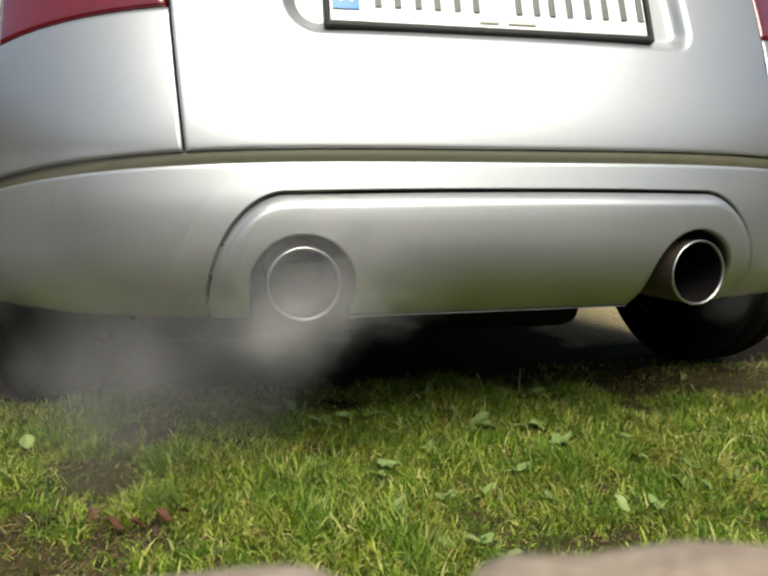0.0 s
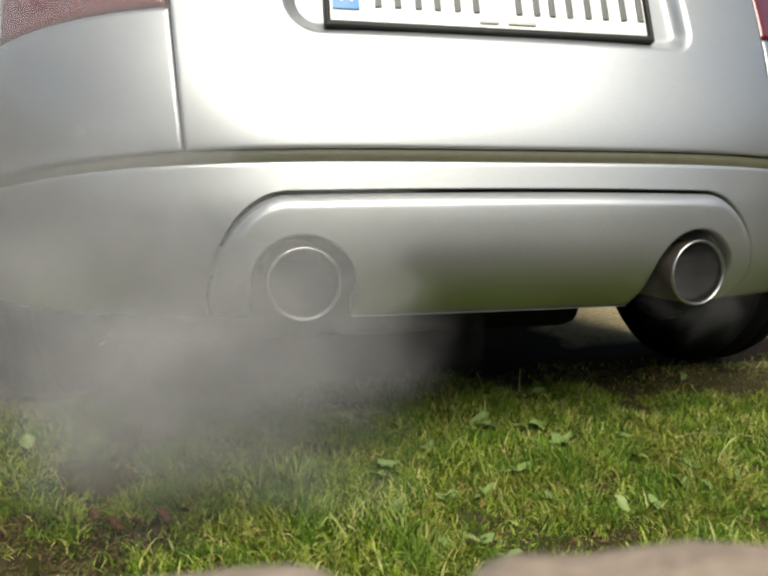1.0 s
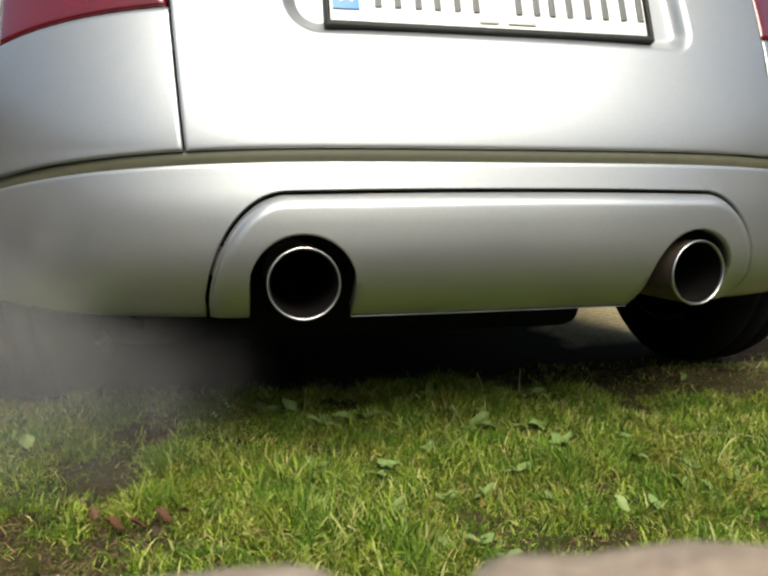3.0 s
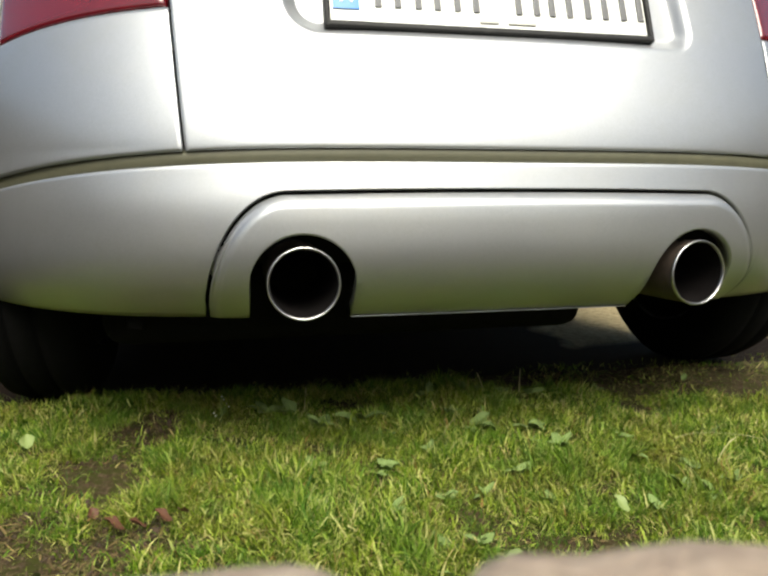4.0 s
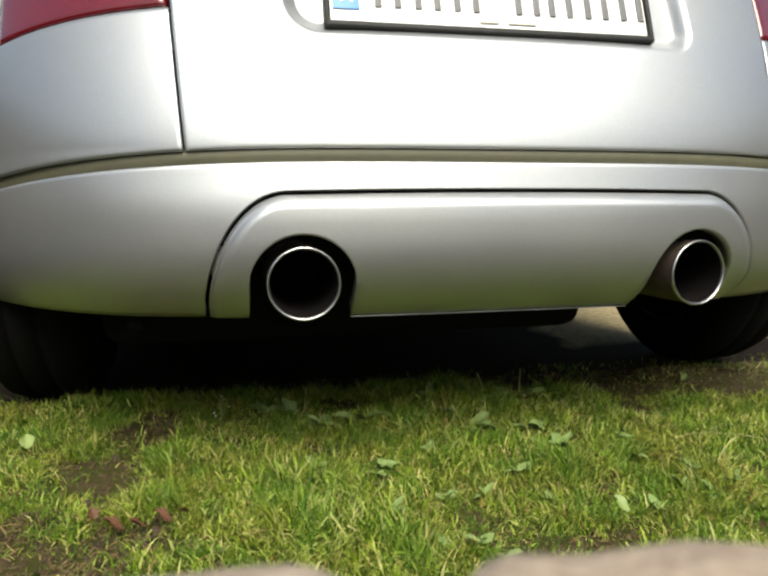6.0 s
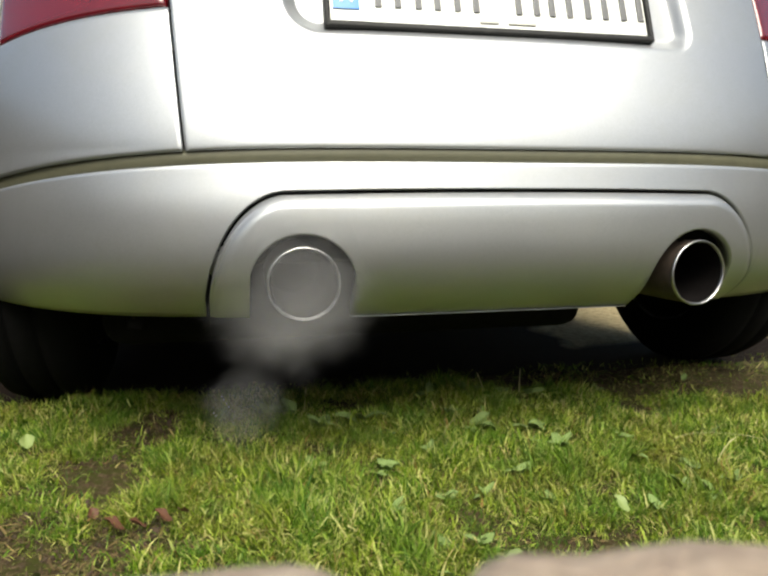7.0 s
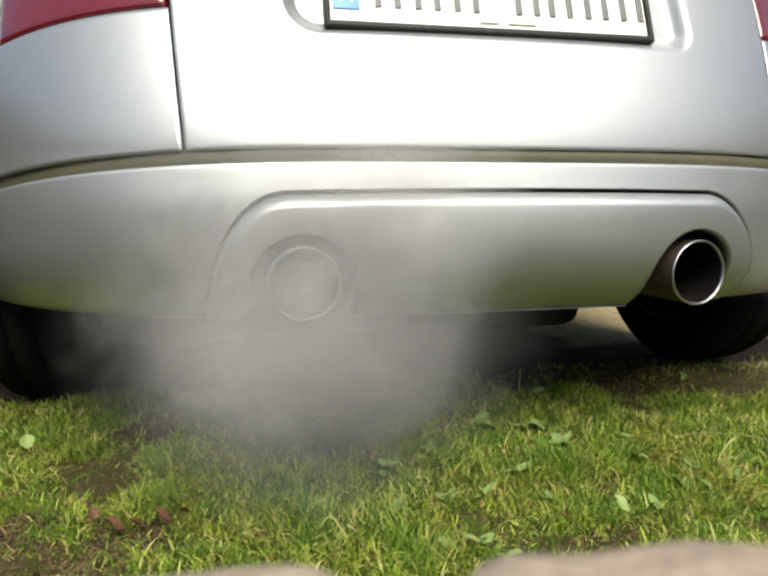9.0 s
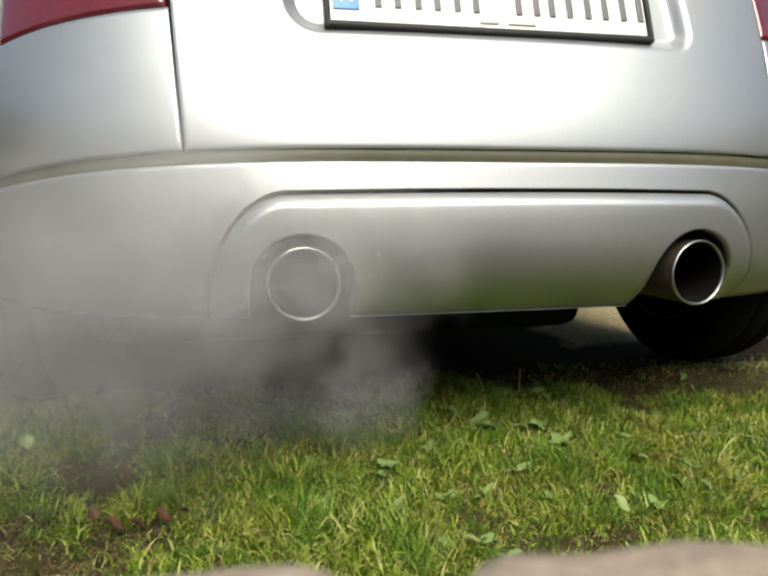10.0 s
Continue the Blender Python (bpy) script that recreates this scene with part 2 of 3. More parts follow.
def make_valance(car):
    bm = bmesh.new()
    spans = []
    for side in (-1, 1):
        spans.append((columns_between(side * ARCH_W, side * (PIPE_X + CUT_R), 22), lambda x: SILL))
        spans.append((columns_between(side * (PIPE_X + CUT_R), side * (PIPE_X - CUT_R), 36),
                      lambda x: CUT_Z + math.sqrt(max(0.0, CUT_R ** 2 - (abs(x) - PIPE_X) ** 2))))
    spans.append(([-(PIPE_X - CUT_R) + 2 * (PIPE_X - CUT_R) * i / 40 for i in range(41)], lambda x: SILL))
    for xs, low in spans:
        lines = []
        for x in xs:
            a, b = low(x), max(arch_top(x), low(x) + 0.002)
            line = []
            if a == SILL:
                a = min(CUT_Z, SILL + (b - SILL) * 0.35)
                line = [SILL + (a - SILL) * i / 12 for i in range(12)]
            line += [a + (b - a) * e for e in eased(30)]
            lines.append([Vector((x, valance_surface(x, z), z)) for z in line])
        grid(bm, lines)
    bmesh.ops.remove_doubles(bm, verts=bm.verts, dist=0.00003)
    ob = part("valance", bm, PAINT, car, "silver painted valance with two round exhaust openings", towards=BACK)
    thick(ob, 0.022)
    bm = bmesh.new()
    rows = []
    for i in range(61):
        x = (PIPE_X - CUT_R - 0.002) * (i / 30 - 1)
        c = Vector((x, valance_surface(x, SILL) - 0.001, SILL - 0.0005))
        rows.append([c + Vector((0, 0.0028 * math.cos(a), 0.0012 * math.sin(a))) for a in (2 * math.pi * k / 10 for k in range(10))])
    grid(bm, rows, True)
    part("lower_lip", bm, PAINT, ob, "thin bright lip along the valance's lower edge")


def make_bumper(car):
    bm = bmesh.new()
    gap = 0.006
    outer = CORNER
    inner = lambda x: max(SILL, arch_top(x, gap))
    for xs, low in ((columns_between(-outer, -ARCH_W - gap, 50), lambda x: wheel_gap(x, SILL + 0.004 * max(0, (abs(x) - 0.6) / 0.12))),
                    (columns_between(-ARCH_W - gap, ARCH_W + gap, 140), inner),
                    (columns_between(ARCH_W + gap, outer, 50), lambda x: wheel_gap(x, SILL + 0.004 * max(0, (abs(x) - 0.6) / 0.12)))):
        column_panel(bm, xs, low, lambda x: STRIP_LOW - dip(x), 26, rear)
    bmesh.ops.remove_doubles(bm, verts=bm.verts, dist=0.00003)
    thick(part("bumper", bm, PAINT, car, "silver painted rear bumper, dusty towards its lower edge", towards=BACK), 0.014)
    bm = bmesh.new()
    lines = []
    for x in columns_between(-outer, outer, 120):
        y, d = rear(x, STRIP_LOW), dip(x)
        lines.append([Vector((x, y + 0.012, STRIP_LOW - d - 0.003)), Vector((x, y + 0.007, STRIP_LOW - d + 0.001)), Vector((x, y + 0.007, STRIP_TOP - d - 0.002)), Vector((x, y + 0.012, STRIP_TOP - d + 0.004))])
    grid(bm, lines)
    thick(part("rub_strip", bm, TRIM_REFLECT, car, "dark strip between bumper and tailgate, shade and reflected grass put into its grey-green", towards=BACK), 0.008)


def recess(x, z):
    """Depth of the number plate's recess."""
    dx, dz = abs(x) - (0.338 if x > 0 else 0.326), 0.676 - z
    d = max(dx, dz)
    r = 0.035 if x > 0 else 0.055
    if dx > -r and dz > -r:
        d = math.hypot(max(0, dx + r), max(0, dz + r)) - r
    t = max(0.0, min(1.0, (0.004 - d) / 0.026))
    return 0.026 * t * t * (3 - 2 * t)


def seam(z, side=-1):
    """How far out the tailgate meets the quarter panel; the tailgate's middle lies 1 cm to the right of the plate's."""
    return 0.4785 + 0.010 * side + 0.085 * (z - STRIP_TOP)


def edge_roll(d, depth=0.003, reach=0.004):
    return depth * max(0.0, 1 - d / reach) ** 2


def make_tailgate(car):
    bm = bmesh.new()
    rows = 96
    across = [-1 + i / 120 for i in range(241)]
    across = [-0.998, -0.994] + across[1:-1] + [0.994, 0.998]
    across = sorted([-1.0, 1.0] + across)
    lines = []
    for u in across:
        line = []
        for i in range(rows + 1):
            foot = STRIP_TOP - dip(0.47 * u) + 0.001
            z = foot + (DECK - foot) * i / rows
            reach = seam(z, 1 if u > 0 else -1)
            x = u * reach
            line.append(Vector((x, rear(x, z) + recess(x, z) + edge_roll(reach - abs(x)) + edge_roll(z - foot, 0.001, 0.003), z)))
        lines.append(line)
    grid(bm, lines)
    thick(part("tailgate", bm, PAINT, car, "silver tailgate with a recess for the plate", towards=BACK), 0.012)
    spread = [0.0, 0.004, 0.012] + [0.02 + 0.98 * i / 70 for i in range(71)]
    for side in (-1, 1):
        bm = bmesh.new()
        lines = []
        for u in spread:
            line = []
            for i in range(41):
                x = seam(0.6, side) + (CORNER - seam(0.6, side)) * u
                low, top = max(STRIP_TOP - dip(x) + 0.001, wheel_gap(x, 0)), LAMP_LOW - 1.2 * dip(x)
                z = low + (top - low) * i / 40
                x = seam(z, side) + 0.0022 + (CORNER - seam(z, side) - 0.0022) * u
                line.append(Vector((side * x, rear(x, z) + edge_roll(x - seam(z, side) - 0.0022) + edge_roll(min(z - low, top - z), 0.001, 0.003), z)))
            lines.append(line)
        grid(bm, lines)
        thick(part("rear_quarter", bm, PAINT, car, "silver rear quarter panel", towards=BACK), 0.012)
        lamp = None
        for name, a, b, mat, label in (("tail_lamp", 0.0, 0.765, RED, "red tail lamp lens"), ("clear_lens", 0.768, CORNER, CLEAR, "clear white end of the lamp")):
            bm = bmesh.new()
            lines = []
            for i in range(41):
                line = []
                for k in range(21):
                    z = LAMP_LOW + (DECK - LAMP_LOW) * k / 20
                    start = a or seam(z, side) + 0.003
                    x = start + (b - start) * i / 40
                    foot = LAMP_LOW - 1.2 * dip(x) + 0.002
                    z = foot + (DECK - 0.007 - foot) * k / 20
                    edge = min(x - start, b - x, z - foot)
                    line.append(Vector((side * x, rear(x, z) + 0.003 + 0.008 * max(0.0, 1 - edge / 0.010) ** 2, z)))
                lines.append(line)
            grid(bm, lines)
            lamp_part = thick(part(name, bm, mat, lamp or car, label, towards=BACK), 0.01)
            lamp = lamp or lamp_part


def make_plate(car):
    """The plate in its black holder, leaning with the tailgate; what it says is plain bars."""
    tilt = pose(0, 0, 0, -19)
    base = Matrix.Translation((0, 0.0, 0.684)) @ tilt
    bm = bmesh.new()
    wide, tall, rim = 0.267, 0.128, 0.010
    box(bm, (2 * wide, 0.008, tall), base @ pose(0, 0.004, tall / 2), 0.003)
    for m, size in ((pose(0, -0.004, rim / 2 + 0.001), (2 * wide, 0.012, rim)), (pose(0, -0.004, tall - rim / 2), (2 * wide, 0.012, rim)),
                    (pose(-wide + 0.004, -0.004, tall / 2), (0.008, 0.012, tall)), (pose(wide - 0.004, -0.004, tall / 2), (0.008, 0.012, tall))):
        box(bm, size, base @ m, 0.003)
    holder = part("plate_holder", bm, BLACK, car, "black plastic plate holder")
    bm = bmesh.new()
    box(bm, (0.516, 0.003, 0.108), base @ pose(0, -0.003, 0.064), 0.001)
    part("plate", bm, WHITE, holder, "white plate with plain dark bars")
    bm = bmesh.new()
    box(bm, (0.040, 0.002, 0.086), base @ pose(-0.234, -0.006, 0.074), 0.0005)
    part("blue_band", bm, BLUE, holder, "blue band")
    for x in (-0.241, -0.226):
        bm = bmesh.new()
        box(bm, (0.004, 0.002, 0.008), base @ pose(x, -0.0075, 0.046), 0.0004)
        part("band_bar", bm, WHITE, holder)
    x = -0.185
    for k, step in enumerate((0.062, 0.062, 0.100, 0.056, 0.062, 0.062, 0.062)):
        for off in (0, 0.030):
            bm = bmesh.new()
            box(bm, (0.010, 0.002, 0.078), base @ pose(x + off, -0.0062, 0.076), 0.0005)
            part("plate_bar", bm, INK, holder)
        x += step
    for x, w in ((-0.012, 0.03), (0.042, 0.045)):
        bm = bmesh.new()
        box(bm, (w, 0.002, 0.005), base @ pose(x, -0.0062, 0.0215), 0.0004)
        part("small_bar", bm, PALE_INK, holder)


def make_exhaust(car):
    for side in (-1, 1):
        m = Matrix.Translation((side * PIPE_X + (0.003 if side > 0 else 0.0), PIPE_Y, PIPE_Z)) @ pose(0, 0, 0, 0, 0, 7 if side > 0 else 0)
        r = PIPE_R
        bm = bmesh.new()
        revolve(bm, [(r - 0.002, 0.26), (r - 0.0015, 0.02), (r - 0.001, 0.0045)], m)
        pipe = part("exhaust_pipe", bm, STEEL, car, "round steel exhaust tip with a bright rim, sooty inside")
        bm = bmesh.new()
        revolve(bm, [(r - 0.001, 0.006), (r, 0.004), (r - 0.0005, 0.001), (r - 0.002, 0.0), (r - 0.0035, 0.001), (r - 0.0045, 0.004), (r - 0.0045, 0.006)], m)
        part("pipe_rim", bm, CHROME, pipe, "bright polished rim")
        bm = bmesh.new()
        revolve(bm, [(r - 0.0045, 0.004), (r - 0.006, 0.02), (r - 0.008, 0.45), (0.001, 0.46)], m)
        part("pipe_bore", bm, SOOT, pipe)
    bm = bmesh.new()
    box(bm, (0.90, 0.26, 0.16), pose(-0.188, 0.30, 0.264), 0.04)
    part("silencer", bm, UNDER, car, "dark exhaust silencer box")
    bm = bmesh.new()
    box(bm, (0.024, 0.004, 0.016), pose(-0.567, 0.10, 0.240, 0, 8), 0.001)
    box(bm, (0.006, 0.05, 0.030), pose(-0.576, 0.125, 0.255), 0.001)
    part("bumper_bracket", bm, UNDER, car, "small dull metal bracket under the bumper")


def make_wheel(car, x, y):
    side = 1 if x > 0 else -1
    m = Matrix.Translation((x, y, WHEEL_R)) @ pose(0, 0, 0, 0, 0, 90)
    bm = bmesh.new()
    R, h = WHEEL_R, 0.088
    revolve(bm, [(0.215, -h), (0.26, -h - 0.008), (0.30, -h), (R - 0.008, -h + 0.015), (R, -h + 0.04), (R, -0.03), (R - 0.007, -0.028), (R - 0.007, -0.022), (R, -0.02),
                 (R, 0.02), (R - 0.007, 0.022), (R - 0.007, 0.028), (R, 0.03), (R, h - 0.04), (R - 0.008, h - 0.015), (0.30, h), (0.26, h + 0.008), (0.215, h)], m)
    tyre = part("wheel", bm, RUBBER, car, "black tyre on an alloy wheel")
    bm = bmesh.new()
    revolve(bm, [(0.216, -h + 0.002), (0.205, -h + 0.03), (0.19, 0.06), (0.216, h - 0.002)], m)
    part("rim", bm, ALLOY, tyre)
    bm = bmesh.new()
    revolve(bm, [(0.214, -side * -0.075), (0.20, -side * -0.09), (0.05, -side * -0.095), (0.002, -side * -0.095)], m)
    part("brake_cover", bm, UNDER, tyre)
    for k in range(6):
        bm = bmesh.new()
        box(bm, (0.045, 0.02, 0.17), m @ pose(0, -side * 0.06, 0, 0, 60 * k) @ pose(0, 0, 0.115), 0.006)
        part("spoke", bm, ALLOY, tyre)


def make_shell(car):
    """The rest of the car beyond the rear: sides, nose, deck, glass, roof and floor."""
    front, y0 = 3.96, plan(CORNER)
    wheels = (WHEEL_Y, WHEEL_Y + 2.42)

    def low(y):
        for c in wheels:
            if abs(y - c) < 0.375:
                return max(0.20, WHEEL_R + math.sqrt(0.375 ** 2 - (y - c) ** 2))
        return 0.20

    def half(y):
        t = max(0.0, (y - 2.6) / (front - 2.6))
        return 0.86 + 0.02 * min(1, (y - y0)) - 0.88 * (1 - math.sqrt(max(0.0, 1 - t ** 3.2)))

    def top(y):
        t = max(0.0, (y - 2.4) / (front - 2.4))
        return DECK - 0.24 * t ** 1.7

    bm = bmesh.new()
    ys = [y0 + (front - y0) * (i / 150) for i in range(151)]
    for side in (-1, 1):
        lines = []
        for y in ys:
            a, b, w = low(y), top(y), max(0.0, half(y))
            lines.append([Vector((side * (w - 0.05 * abs(e - 0.55) ** 2 * 2 - 0.02 * max(0, e - 0.7)), y, a + (b - a) * e)) for e in (i / 12 for i in range(13))])
        grid(bm, lines)
    thick(part("side_panel", bm, PAINT, car, "silver body side"), 0.012)
    bm = bmesh.new()
    lines = []
    for i in range(121):
        y = 0.28 + (front - 0.28) * i / 120
        w = max(0.002, (half(y) if y > y0 else CORNER * (1 - (1 - (y - 0.1) / y0) ** 2 * 0.5)) - 0.03)
        lines.append([Vector((w * e, y, top(y) - 0.002 + 0.03 * (1 - e * e))) for e in (j / 12 - 1 for j in range(25))])
    grid(bm, lines)
    thick(part("deck", bm, PAINT, car, "silver bonnet and shoulder deck"), 0.012)
    bm = bmesh.new()
    lines = []
    for x in columns_between(-CORNER, CORNER, 80):
        y = rear(x, DECK)
        lines.append([Vector((x, y + (0.34 - 0.2 * abs(x)) * e, DECK + 0.02 * e - 0.004)) for e in (i / 6 for i in range(7))])
    grid(bm, lines)
    thick(part("boot_edge", bm, PAINT, car, "silver upper tailgate edge"), 0.012)
    # cabin: rings that close in towards the roof
    def ring(z, a, b, w):
        pts = []
        for k in range(72):
            t = 2 * math.pi * k / 72
            c, s = math.cos(t), math.sin(t)
            pts.append(Vector((w * abs(c) ** 0.7 * (1 if c > 0 else -1), (a + b) / 2 + (b - a) / 2 * abs(s) ** 0.8 * (1 if s > 0 else -1), z)))
        return pts
    bm = bmesh.new()
    grid(bm, [ring(0.86, 0.42, 2.75, 0.76), ring(0.98, 0.60, 2.55, 0.74), ring(1.12, 0.86, 2.28, 0.68), ring(1.22, 1.08, 2.08, 0.61)], True)
    thick(part("glass", bm, GLASS, car, "dark cabin glass"), 0.006)
    bm = bmesh.new()
    made = grid(bm, [ring(1.22, 1.08, 2.08, 0.612), ring(1.28, 1.20, 1.98, 0.54), ring(1.32, 1.35, 1.88, 0.42), ring(1.34, 1.5, 1.75, 0.2)], True)
    bm.faces.new(made[-1])
    part("roof", bm, PAINT, car, "silver domed roof")
    bm = bmesh.new()
    box(bm, (1.25, 3.5, 0.05), pose(0, 2.0, 0.285), 0.02)
    box(bm, (1.50, 1.55, 0.05), pose(0, 1.95, 0.225), 0.02)
    part("floor_pan", bm, UNDER, car, "black underside")
    bm = bmesh.new()
    box(bm, (1.3, 0.06, 0.34), pose(0, 0.13, 0.50), 0.02)
    box(bm, (1.2, 0.10, 0.10), pose(0, 0.72, 0.27), 0.04)
    part("rear_structure", bm, UNDER, car, "dark rear axle and inner panel")


def make_car():
    car = root("car", Matrix(), "silver coupe with dusty paint parked on the lawn, engine running", "car")
    make_bumper(car)
    make_valance(car)
    make_tailgate(car)
    make_plate(car)
    make_exhaust(car)
    for x, y in ((-0.800, WHEEL_Y), (0.800, WHEEL_Y), (-0.800, WHEEL_Y + 2.42), (0.800, WHEEL_Y + 2.42)):
        make_wheel(car, x, y)
    make_shell(car)
    return car


make_car()


# ---- the ground ----
def height(x, y):
    """Gentle unevenness, flat under the wheels and far away."""
    near = math.exp(-((x / 2.5) ** 2 + ((y + 0.2) / 1.2) ** 2))
    h = 0.030 * noise.noise((x * 2.1, y * 2.1, 3.0)) + 0.012 * noise.noise((x * 9, y * 9, 7.0)) + 0.005 * noise.noise((x * 30, y * 30, 1.0))
    return near * h * max(0.0, min(1.0, (0.62 - y) / 0.25)) - 0.002


BARE = ((-0.70, -0.06, 0.20, 0.20, 0.45), (-0.575, 0.28, 0.060, 0.11, 1.3), (-0.66, 0.115, 0.13, 0.045, 1.1), (-0.595, 0.040, 0.09, 0.035, 1.1), (-0.56, -0.155, 0.11, 0.060, 1.15), (-0.66, -0.21, 0.14, 0.09, 1.25),
        (-0.65, -0.07, 0.13, 0.08, 0.62), (0.06, -0.285, 0.06, 0.03, 0.8), (0.76, 0.30, 0.22, 0.10, 0.9), (0.13, -0.13, 0.06, 0.05, 0.35))
TUFTS = ((-0.508, 0.135, 0.062, 0.055, 1.5), (-0.75, 0.345, 0.150, 0.075, 1.2), (-0.80, 0.090, 0.070, 0.070, 1.2), (-0.50, -0.055, 0.060, 0.035, 0.9), (-0.36, -0.13, 0.10, 0.09, 0.5))


def spots(x, y, places):
    return max(k * math.exp(-((x - cx) / rx) ** 2 - ((y - cy) / ry) ** 2) for cx, cy, rx, ry, k in places)


def lawn_end(x):
    """Where the lawn gives way to the shade-darkened earth under the car."""
    return 0.445 - 0.37 * max(0.0, x) + 0.05 * noise.noise((x * 6, 0.0, 2.0))


def bare(x, y):
    """1 where the earth lies open, 0 in full grass."""
    v = 1.25 * spots(x, y, BARE) + 0.55 * noise.noise((x * 9, y * 9, 11.0)) + 0.50 * noise.noise((x * 26, y * 26, 4.0))
    return v - spots(x, y, TUFTS) + max(0.0, (y - lawn_end(x)) / 0.09)


def make_ground():
    steps = 220
    line = [math.sinh(6.5 * (2 * i / steps - 1)) / math.sinh(6.5) * 900 for i in range(steps + 1)]
    bm = bmesh.new()
    grid(bm, [[Vector((x, y, height(x, y))) for x in line] for y in line])
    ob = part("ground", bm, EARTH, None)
    tagged(ob, "brown earth under the lawn, painted shade beneath the car, pale gravel at its right", "ground", kind="structure")


def make_grass(name, area, count, tall, seed, label, mat=None, flat=False):
    """Blades that arch over, thinned out where the earth lies open."""
    rng = np.random.default_rng(seed)
    verts, faces = [], []
    x0, x1, y0, y1 = area
    while count > 0:
        count -= 1
        x, y = rng.uniform(x0, x1), rng.uniform(y0, y1)
        if name == "lawn" and abs(x) < 1.15 and y > -0.42:
            continue
        b = bare(x, y)
        if (rng.random() > b) if flat else (rng.random() < min(0.94, (b - 0.10) * 1.35)):
            continue
        clump = 0.5 + noise.noise((x * 8, y * 8, 5.0))
        h = tall * rng.uniform(0.35, 1.3) * (0.50 + 0.8 * max(0.0, clump)) * (1 - 0.45 * max(0.0, min(1.0, b))) * (1 + 0.5 * spots(x, y, TUFTS))
        broad = rng.random() < 0.12
        w = rng.uniform(0.0015, 0.0027) if broad else rng.uniform(0.0005, 0.0014)
        h *= 1.12 if broad else 1.0
        turn = rng.uniform(0, 2 * math.pi) + noise.noise((x * 5, y * 5, 9.0))
        bend, out = (rng.uniform(-0.1, 0.25), rng.uniform(1.2, 1.5)) if flat else (rng.uniform(0.1, 1.5), rng.uniform(0, 0.75))
        dx, dy = math.cos(turn), math.sin(turn)
        face = rng.uniform(0, math.pi)
        sx, sy = math.cos(face) * w, math.sin(face) * w
        z0, start = height(x, y) + (0.001 if flat else -0.004), len(verts)
        lean_now, px_, pz = out, 0.0, 0.0
        for k in range(3):
            verts += [(x + dx * px_ - sx * (1 - 0.22 * k), y + dy * px_ - sy * (1 - 0.22 * k), z0 + pz), (x + dx * px_ + sx * (1 - 0.22 * k), y + dy * px_ + sy * (1 - 0.22 * k), z0 + pz)]
            px_ += math.sin(lean_now) * h / 3
            pz += math.cos(lean_now) * h / 3
            lean_now += bend * 0.75
        verts.append((x + dx * px_, y + dy * px_, z0 + pz))
        for k in (0, 2):
            faces.append((start + k, start + k + 1, start + k + 3, start + k + 2))
        faces.append((start + 4, start + 5, start + 6))
    mesh = bpy.data.meshes.new(name)
    mesh.from_pydata(verts, [], faces)
    mesh.materials.append(mat or GRASS)
    tagged(new(name, mesh), label, "grass", kind="stuff")


make_ground()
make_grass("grass", (-1.15, 1.15, -0.42, 0.58), 340000, 0.035, 4, "short uneven green lawn grass with yellowed blades")
make_grass("thatch", (-1.0, 1.0, -0.42, 0.50), 70000, 0.030, 8, "dry straw and dead grass lying on bare earth", THATCH, True)
make_grass("lawn", (-3.2, 3.2, -3.0, 0.5), 60000, 0.055, 5, "green lawn grass around the stones")


def leaf_mesh(bm, m, length, width, cup, curl, wave=0.0, rows=9):
    """One leaf blade with a midrib fold, an uneven wavy outline and a curl."""
    lines = []
    for i in range(rows + 1):
        t = i / rows
        w = width * (math.sin(math.pi * min(1, t * 0.94 + 0.06)) ** 0.7) * (1.05 - 0.35 * t)
        y = length * t
        z = curl * t * t
        lines.append([m @ Vector((w * e * (1 + 0.14 * math.sin(9 * t + wave + 2 * e)), y, z + cup * abs(e) * w + 0.16 * width * e * e * math.sin(7 * t + wave * 2 + 3 * e))) for e in (-1, -0.5, 0, 0.5, 1)])
    grid(bm, lines)


def make_weed(x, y, size, seed, stand=1.0):
    """A broad-leaved rosette among the grass."""
    rng = random.Random(seed)
    plant = root("weed", pose(x, y, height(x, y) - 0.004), "pale broad-leaved weed rosette in the grass", "weed", "weeds in the lawn")
    start = rng.uniform(0, 360)
    for k in range(rng.randint(2, 4)):
        bm = bmesh.new()
        m = pose(0, 0, 0.012 * stand, 0, 0, start + 80 * k + rng.uniform(-25, 25)) @ pose(0, 0, 0, rng.uniform(25, 60) * stand, rng.uniform(-25, 25), 0)
        leaf_mesh(bm, m, size * rng.uniform(0.8, 1.25), size * rng.uniform(0.24, 0.36), rng.uniform(0.1, 0.5), -size * rng.uniform(0.1, 0.45), rng.uniform(0, 6))
        part("leaf", bm, WEED, plant)


def make_fallen_leaf(x, y, size, mat, label, turn, lift=0.02):
    bm = bmesh.new()
    leaf_mesh(bm, pose(0, 0, 0, 22, 6, 0), size, size * 0.42, 0.5, size * 0.25)
    leaf = part("fallen_leaf", bm, mat, None)
    leaf.matrix_world = pose(x, y, height(x, y) + lift, 0, 0, turn)
    tagged(leaf, label, "leaf", "fallen leaves")


